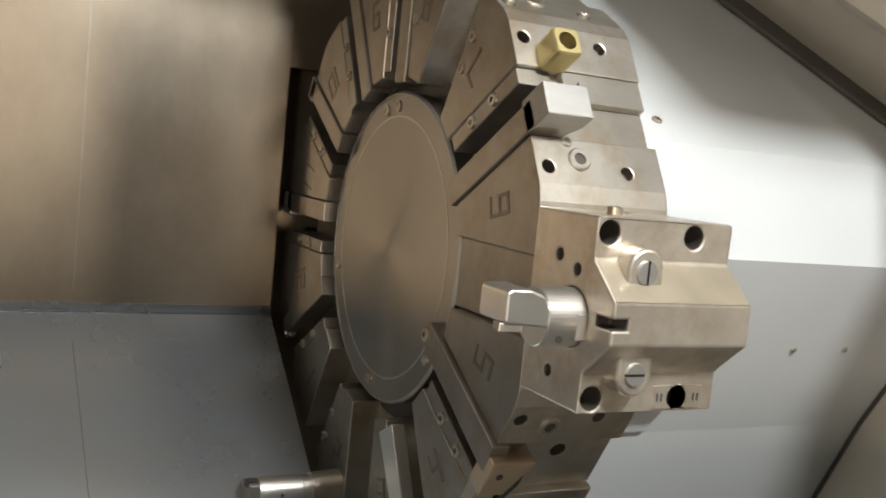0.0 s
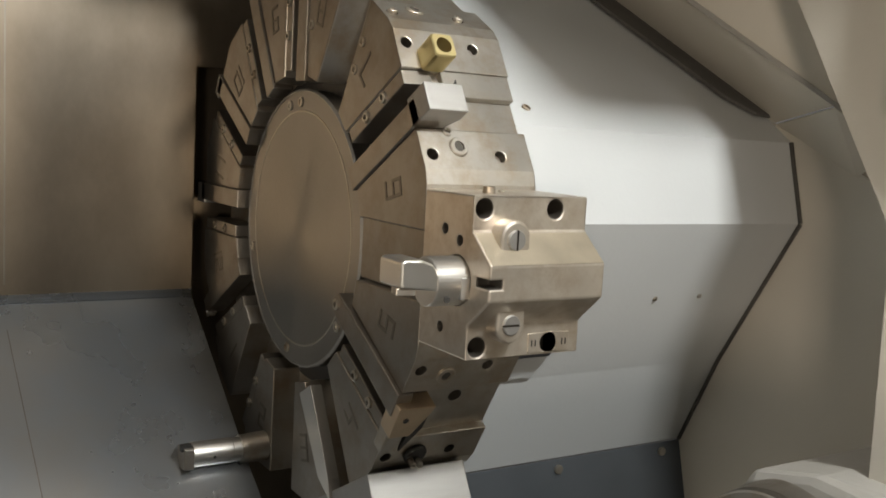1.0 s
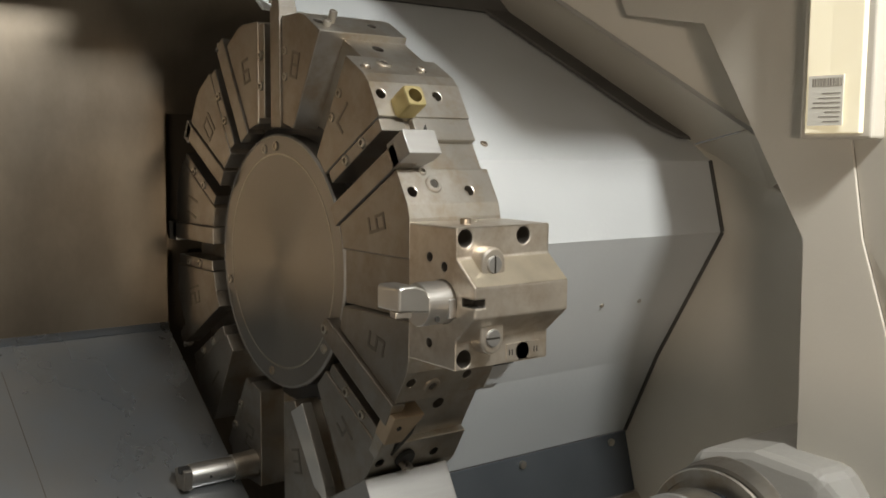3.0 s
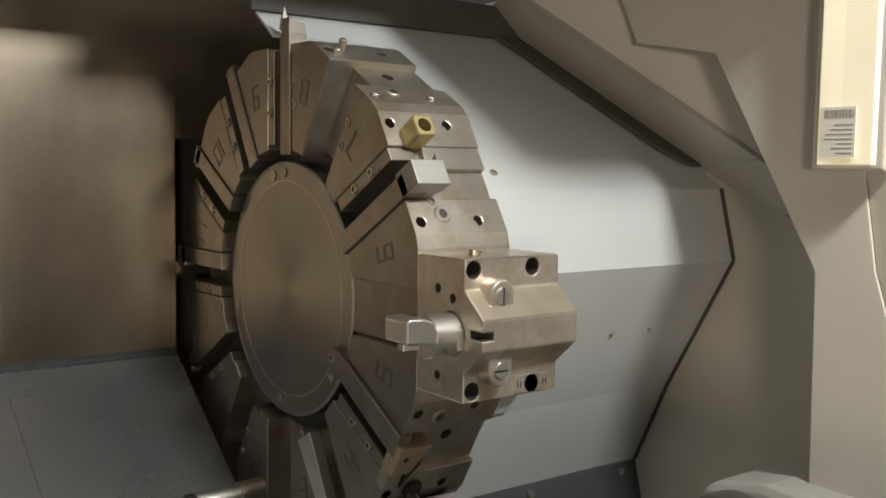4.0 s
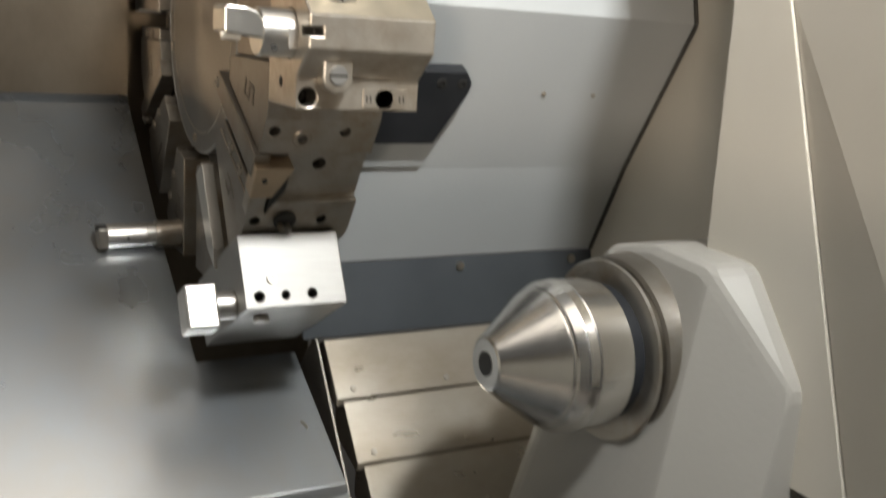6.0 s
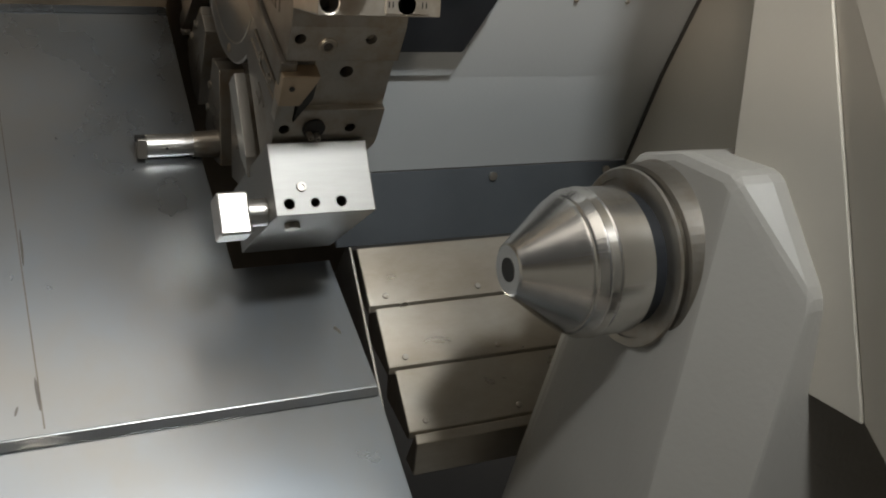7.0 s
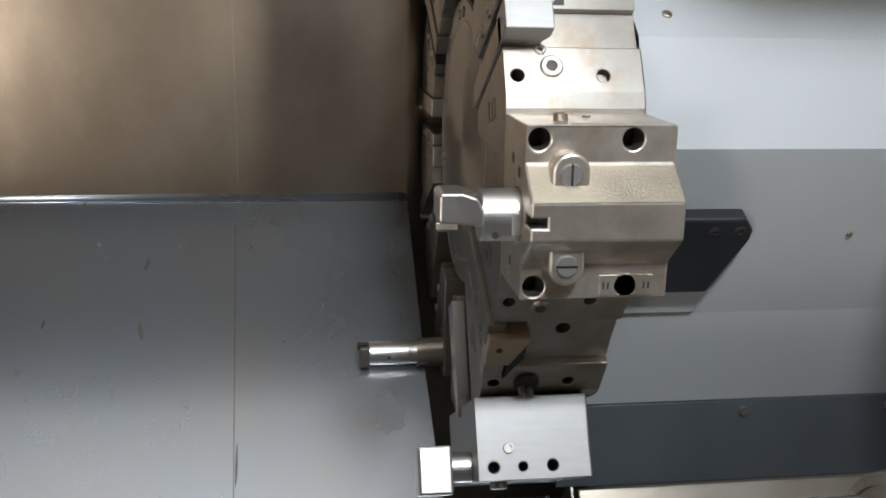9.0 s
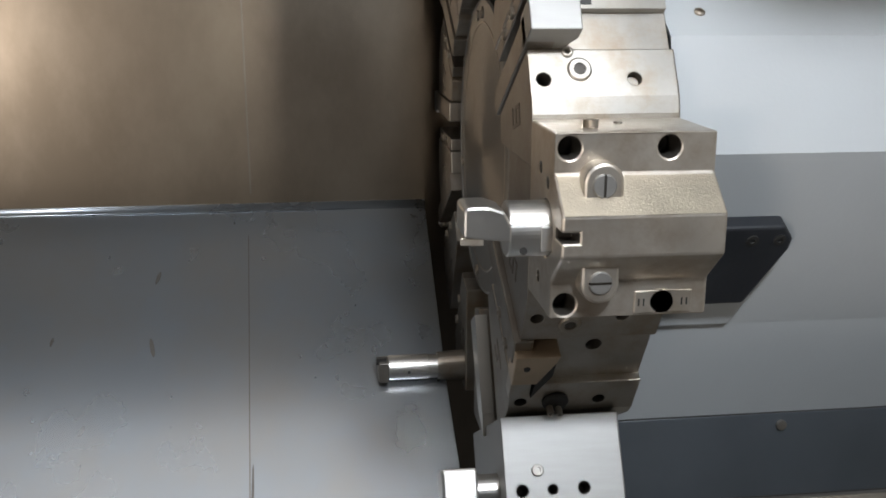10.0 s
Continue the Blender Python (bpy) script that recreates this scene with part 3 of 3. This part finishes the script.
stick_tool(1, 0.034, "square-shank turning tool with a bright head in a turret slot")
clamp(1)
stick_tool(3, 0.034, "turning tool with a pointed insert standing up from the turret", "point")
clamp(3)
stick_tool(4, 0.016, "dark turning tool with a small insert in a turret slot", "point")
stick_tool(6, 0.030, "dark turning tool with a bright end in a turret slot", "square")
stick_tool(7, 0.020, "dark turning tool with a bright insert in a turret slot", "point")
clamp(-1, s=-1)
for k in (4, 5, 6, 7, 8):
    clamp(k)
stick_tool(5, 0.008, "dark square-shank tool lying flush in a turret slot", "square")

# long dark plate tool over the lower near slot
pt = empty("plate_tool", "long dark steel plate tool screwed across the turret face", "lathe tool")
part("plate", on_station(-1, prism([(0.150, 0.016), (0.158, 0.030), (A + 0.003, 0.0335), (A + 0.003, 0.004), (0.158, 0.004), (0.150, 0.010)], lambda p, q, d: (d, p, q), -0.0195, -0.001)), FACE, pt, bevel=0.0015)
part("screw", on_station(-1, lathe([(-0.019, 0.0062), (-0.0215, 0.0062), (-0.022, 0.005), (-0.022, 0.003), (-0.0195, 0.003)], (0, 0.162, 0.017), "x", 18)), STEEL, pt)
part("head", on_station(-1, prism([(-0.018, 0.022), (0.024, 0.022), (0.021, 0.012), (0.006, -0.018), (-0.018, -0.018)], lambda p, q, d: (p, d, q), A - 0.01, A + 0.012)), TAN, pt, "tan steel tool head", 0.0012)
part("insert", on_station(-1, prism([(0.0065, -0.018), (0.0225, 0.014), (0.021, -0.012), (0.004, -0.044)], lambda p, q, d: (p, d, q), A - 0.008, A + 0.008)), DARK, pt, "dark clamp finger")
part("shank_end", on_station(-1, box((-0.017, A - 0.010, -0.046), (0.0035, A + 0.006, -0.0185))), STEEL, pt, "worn steel end of the tool shank", 0.0012)
part("insert_screw", on_station(-1, lathe([(0.011, 0.0032), (0.0128, 0.0032), (0.013, 0.002)], (-0.006, A, 0.006), "y", 12)), DARK, pt)
holder = empty("drill_bush", "small dark clamp with two little tubes on the turret flat", "clamp")
part("bush", on_station(-1, lathe([(-0.003, 0.013), (0.003, 0.013), (0.005, 0.011)], (0.032, A, -0.060), "y", 24)), DARK, holder)
for xx, tt in ((0.026, -0.064), (0.035, -0.066)):
    part("tube", on_station(-1, lathe([(0.0, 0.0035), (0.014, 0.0035), (0.014, 0.002), (0.008, 0.0018)], (xx, A, tt), "y", 14)), STEEL, holder)

# bright blade in the next slot down
bl = empty("parting_blade", "bright thin parting blade standing out of the turret face", "lathe tool")
part("blade", on_station(-2, prism([(0.196, -0.030), (0.196, 0.004), (A - 0.012, 0.006), (A + 0.012, 0.001), (A - 0.02, -0.02)], lambda p, q, d: (d, p, q), -0.025, -0.011)), CHROME, bl, bevel=0.0008)

# ---- tool holder block on the flat that faces the door ----
hb = empty("tool_holder", "nickel-plated boring tool holder block bolted to the turret", "tool holder")
prof = [(0.0115, 0.082), (0.0115, 0.0), (-0.020, 0.0), (-0.046, -0.030), (-0.0775, -0.030), (-0.104, 0.0), (-0.1345, 0.0), (-0.1345, 0.082)]
hbody = part("body", prism(prof, lambda p, q, d: (d, q, p), -0.0135, 0.1135), NICKEL, hb, bevel=0.002)
c = bmesh.new()


for x in (-0.002, 0.076):
    for z in (0.0, -0.123):
        join(c, lathe([(-0.01, 0.0088), (0.03, 0.0088)], (x, 0, z), "y", 32))
join(c, box((-0.02, -0.031, -0.0660), (0.000, -0.010, -0.0585)))
join(c, lathe([(-0.03, 0.0225), (0.05, 0.0225)], (0, 0.022, -0.066), "x", 48))
for z, y in ((-0.022, 0.045), (-0.112, 0.045), (-0.03, 0.02)):
    join(c, lathe([(-0.03, 0.0045), (0.0, 0.0045)], (0, y, z), "x", 16))
cut(hbody, c)
skin = part("cast_skin", prism([(-0.0212, -0.0022), (-0.0455, -0.0302), (-0.0455, -0.029), (-0.0215, -0.001)], lambda p, q, d: (d, q, p), -0.0115, 0.1115), CAST, hb, "rough cast slope of the holder")
for z, y, up in ((-0.026, -0.016, True), (-0.101, -0.016, False)):
    w, sg = (0.0155, 1) if up else (0.0150, -1)
    dee = [(0.021 + w * math.cos(math.pi * i / 16), z + sg * (w * math.sin(math.pi * i / 16) + 0.002)) for i in range(17)] + [(0.021 - w, z - sg * 0.019), (0.021 + w, z - sg * 0.019)]
    part("boss", prism(dee, lambda p, q, d: (p, d, q), y - 0.0015, 0.006), NICKEL, hb, "cast screw boss, round on one side", 0.0025)
    sc = part("slotted_screw", lathe([(0.002, 0.0092), (-0.0026, 0.0092), (-0.0038, 0.0082)], (0.021, y, z), "y", 32), GROUND, hb, "slotted bright screw")
    slot = box((0.0200, y - 0.01, z - 0.012), (0.0220, y - 0.0018, z + 0.012)) if up else box((0.009, y - 0.01, z - 0.001), (0.033, y - 0.0018, z + 0.001))
    cut(sc, slot)
pad = part("seat_pad", box((0.054, -0.0015, -0.132), (0.101, 0.002, -0.114)), NICKEL, hb, "worn raised pad round the bolt hole", 0.0008)
cut(pad, lathe([(-0.02, 0.0089), (0.02, 0.0089)], (0.076, 0, -0.123), "y", 32))
for i, xx in enumerate((0.057, 0.061, 0.092, 0.096)):
    part("stamped_mark", box((xx, -0.0019, -0.126), (xx + 0.0012, -0.0014, -0.120)), DARK, hb)
part("pipe_plug", lathe([(-0.002, 0.006), (0.006, 0.006), (0.0065, 0.004), (0.004, 0.0035)], (0.022, 0.03, 0.0115), "z", 18), STEEL, hb)
part("pipe_plug", lathe([(-0.002, 0.0035), (0.0015, 0.0035), (0.002, 0.002)], (0.05, 0.05, 0.0115), "z", 12), STEEL, hb)

bb = empty("boring_bar", "short bright boring bar with a cut-away head in the tool holder", "boring bar")
R = 0.0222
part("shank", lathe([(-0.046, R - 0.001), (-0.045, R), (-0.02, R), (0.04, R)], (0, 0.022, -0.066), "x", 48), CHROME, bb, bevel=0.0)
hd = bmesh.new()
prof2 = [(-0.0815, -0.002), (-0.0815, 0.020), (-0.078, 0.0222), (-0.062, 0.0222), (-0.050, 0.018), (-0.044, 0.006), (-0.044, -0.006)]
prism(prof2, lambda p, q, d: (p, d, -0.066 + q), 0.001, 0.040, hd)
part("head", hd, CHROME, bb, "flat-sided bar head", 0.003)
part("flat", box((-0.022, -0.0005, -0.080), (-0.004, 0.004, -0.060)), GROUND, bb, bevel=0.001)
part("insert", prism([(-0.084, 0.0), (-0.066, -0.002), (-0.064, 0.012), (-0.080, 0.016)], lambda p, q, d: (p, q + 0.004, d), -0.0745, -0.068), NICKEL, bb, "small carbide insert", 0.001)
part("insert_screw", lathe([(0.0, 0.003), (0.001, 0.003), (0.001, 0.0015)], (-0.035, 0.001, -0.079), "y", 12), DARK, bb)

# ---- bright holder on the lower flat ----
wb = empty("square_holder", "bright ground steel boring holder on the lower turret flat", "tool holder")
wbody = part("body", on_station(-2, box((-0.0215, A + 0.0005, -0.0955), (0.0965, 0.401, 0.0955))), GROUND, wb, bevel=0.0015)
c = bmesh.new()
for x, n, r in ((-0.005, 0.388, 0.0055), (0.025, 0.388, 0.0045), (0.056, 0.388, 0.0055)):
    join(c, on_station(-2, lathe([(0.07, r), (0.11, r)], (x, n, 0), "z", 20)))
cut(wbody, c)
part("socket_screw", on_station(-2, lathe([(0.094, 0.0058), (0.0975, 0.0058), (0.098, 0.005), (0.098, 0.003), (0.096, 0.0028)], (0.011, 0.369, 0), "z", 18)), STEEL, wb)
part("clamp_screw", on_station(-2, lathe([(0.398, 0.009), (0.408, 0.009), (0.409, 0.006)], (0.006, 0, 0.055), "y", 20)), STEEL, wb)
sq = empty("square_bar", "square-headed bright boring bar in the lower holder", "boring bar")
part("head", on_station(-2, box((-0.079, 0.362, 0.030), (-0.043, 0.412, 0.068))), CHROME, sq, bevel=0.003)
part("neck", on_station(-2, lathe([(-0.045, 0.016), (-0.020, 0.016)], (0, 0.384, 0.049), "x", 32)), CHROME, sq)

# ---- long round boring bar low on the far side ----
lb = empty("long_boring_bar", "long round bright boring bar with a notched insert end", "boring bar")
BY, BZ = 0.452, -0.3500
part("bar", lathe([(-0.112, 0.0145), (-0.110, 0.016), (-0.060, 0.016), (-0.059, 0.0152), (-0.048, 0.0152), (-0.047, 0.016), (-0.013, 0.016)], (0, BY, BZ), "x", 40), CHROME, lb)
part("end", prism([(-0.016, -0.014), (0.012, -0.016), (0.016, 0.010), (-0.002, 0.016), (-0.016, 0.012)], lambda p, q, d: (d, BY + p, BZ + q), -0.123, -0.1105), FACE, lb, "notched dark bar end", 0.0012)
part("insert", box((-0.126, BY - 0.012, BZ + 0.009), (-0.113, BY - 0.004, BZ + 0.017)), DARK, lb, "carbide insert")
part("oil_hole", lathe([(0, 0.002), (0.0006, 0.002)], (-0.085, BY - 0.0164, BZ - 0.001), "y", 10), DARK, lb)
part("collar", lathe([(-0.048, 0.0175), (-0.013, 0.0195)], (0, BY, BZ), "x", 32), STEEL, lb)

# ---- tailstock ----
TY, TZ = -0.082, -0.376
ts = empty("tailstock", "grey enamelled tailstock casting", "tailstock")
hull = bmesh.new()
for x, ring in ((0.348, ((-0.02, -0.276), (-0.10, -0.256), (-0.185, -0.262), (-0.205, -0.53), (0.045, -0.53), (0.03, -0.38))),
                (0.200, ((0.10, -1.05), (-0.21, -1.05))), (0.250, ((-0.283, -1.05),)),
                (0.380, ((-0.198, -0.258), (-0.277, -0.362))),
                (0.800, ((-0.02, -0.276), (-0.10, -0.256), (-0.198, -0.258), (-0.277, -0.362), (-0.283, -1.05), (0.10, -1.05), (0.03, -0.38)))):
    for y, z in ring:
        hull.verts.new((x, y, z))
bmesh.ops.convex_hull(hull, input=hull.verts)
bmesh.ops.dissolve_limit(hull, angle_limit=0.03, verts=hull.verts, edges=hull.edges)
part("casting", hull, TAIL, ts, bevel=0.011)
part("boss", lathe([(0.316, 0.096), (0.318, 0.100), (0.342, 0.102), (0.352, 0.106)], (0, TY, TZ), "x", 72), FACE, ts, "dark machined boss round the quill")
part("ring", lathe([(0.309, 0.098), (0.307, 0.096), (0.307, 0.087), (0.318, 0.087), (0.318, 0.100)], (0, TY, TZ), "x", 72), STEEL, ts, "steel ring round the quill")
ct = empty("live_centre", "large bright bull-nose live centre of the tailstock", "live centre")
part("cone", lathe([(0.172, 0.010), (0.165, 0.012), (0.1645, 0.025), (0.166, 0.0275), (0.222, 0.070), (0.224, 0.0712), (0.226, 0.0712), (0.228, 0.0730), (0.236, 0.0778), (0.238, 0.0788), (0.240, 0.0775), (0.248, 0.0790), (0.250, 0.0802), (0.252, 0.079), (0.290, 0.079), (0.292, 0.077), (0.293, 0.060)], (0, TY, TZ), "x", 96), TURNED, ct)
part("centre_hole", lathe([(0.1642, 0.0125), (0.1650, 0.0125), (0.1660, 0.006)], (0, TY, TZ), "x", 32), DARK, ct)
part("neck", lathe([(0.290, 0.072), (0.322, 0.072)], (0, TY, TZ), "x", 64), BLACK, ct, "black neck behind the cone")

# ---- lamp box with a rating label on the cover ----
lx = XC - 0.001
lamp = empty("lamp_box", "cream work lamp housing with a printed label on the cover", "lamp")
part("bezel", box((lx - 0.030, -0.214, 0.104), (lx, -0.130, 0.312)), PAINT_WARM, lamp, "grey lamp frame", 0.003)
part("diffuser", prism([(lx - 0.028, -0.206), (lx - 0.034, -0.202), (lx - 0.034, -0.166), (lx - 0.036, -0.140), (lx - 0.028, -0.137)], lambda p, q, d: (p, q, d), 0.110, 0.306), GLOW, lamp, "glowing cream lamp cover", 0.001)
part("cap", box((lx - 0.038, -0.216, 0.312), (lx, -0.128, 0.330)), BLACK, lamp, "black end cap", 0.004)
lab = part("label", box((lx - 0.0366, -0.184, 0.118), (lx - 0.0355, -0.143, 0.172)), LABEL, lamp, "white printed label")
rnd = random.Random(4)
yy = -0.182
while yy < -0.147:
    w = rnd.choice((0.0006, 0.001, 0.0014))
    part("bar_mark", box((lx - 0.0369, yy, 0.160), (lx - 0.0365, yy + w, 0.169)), INK, lab)
    yy += w + rnd.choice((0.0008, 0.0012))
for i in range(7):
    part("text_bar", box((lx - 0.0369, -0.181, 0.122 + i * 0.005), (lx - 0.0365, -0.181 + rnd.uniform(0.016, 0.034), 0.1232 + i * 0.005)), INK, lab)

# ---- small things on the sheets ----


def bolt(name, at, normal, r, label, mt=STEEL):
    m = Matrix.Translation(at) @ Vector((0, 0, 1)).rotation_difference(Vector(normal).normalized()).to_matrix().to_4x4()
    return tagged(obj(name, moved(lathe([(-0.002, r), (0.0012, r), (0.002, r * 0.7), (0.002, r * 0.35), (0.0006, r * 0.3)], (0, 0, 0), "z", 16), m), mt), label, "screw", "sheet screws")


for x in (0.375, 0.452):
    bolt("sheet_screw", on_wall(x, -0.124, 0.0005), (0, -0.872, -0.49), 0.0032, "tiny screw in the enamelled sheet wall")
bolt("sheet_screw", (0.157, 0.164, 0.096), (0, -0.59, 0.8), 0.005, "small screw in the enamelled sheet wall")
for x, y, ln, wd, rz in ((-0.412, 0.597, 0.022, 0.005, 0.2), (-0.410, 0.504, 0.030, 0.006, -0.2), (-0.278, 0.339, 0.06, 0.003, 0.0), (-0.536, 0.516, 0.014, 0.004, 0.1), (-0.277, 0.171, 0.045, 0.004, -0.05), (-0.300, 0.156, 0.012, 0.003, 0.3), (-0.349, 0.285, 0.010, 0.006, 0.1)):
    bm = bmesh.new()
    n = 14
    ring = [((wd * 0.5) * math.cos(2 * math.pi * i / n) * (0.8 + 0.4 * rnd.random()), (ln * 0.5) * math.sin(2 * math.pi * i / n)) for i in range(n)]
    prism(ring, lambda p, q, d: (x + p + q * rz, y + q * 0.79, chute(y + q * 0.79) + d), 0.0002, 0.0006, bm)
    tagged(obj("oil_mark", bm, SMEAR), "dark oily smear on the stainless chute", "smear", "chute smears")
chip = bmesh.new()
cx, cyy = 0.080, 0.193
prev = None
for i in range(15):
    a = i / 14 * 4.2
    c0 = Vector((cx + 0.004 * math.cos(a) * (1 - i * 0.03), cyy + 0.008 * math.sin(a * 0.5), chute(cyy + 0.008 * math.sin(a * 0.5)) + 0.001))
    pair = (chip.verts.new(c0), chip.verts.new(c0 + Vector((0.001, 0, 0.004))))
    if prev:
        chip.faces.new((prev[0], pair[0], pair[1], prev[1]))
    prev = pair
cob = tagged(obj("metal_chip", chip, CHROME), "small curled bright metal chip on the chute", "chip")
cob.modifiers.new("thick", "SOLIDIFY").thickness = 0.0004
# faint vertical rub lines where two sheets meet
tagged(obj("rub_line", box((-0.2915, YB - 0.0009, -0.17), (-0.2895, YB - 0.0002, 0.25)), RUB), "faint vertical rub line on the back panel", "scratch", "rub lines")
run = bmesh.new()
prism([(-0.2935, 0.655), (-0.2745, 0.135), (-0.2727, 0.135), (-0.2925, 0.655)], lambda p, q, d: (p, q, chute(q) + d), 0.0002, 0.0006, run)
tagged(obj("rub_line", run, RUB), "faint tan drip line down the stainless chute", "scratch", "rub lines")
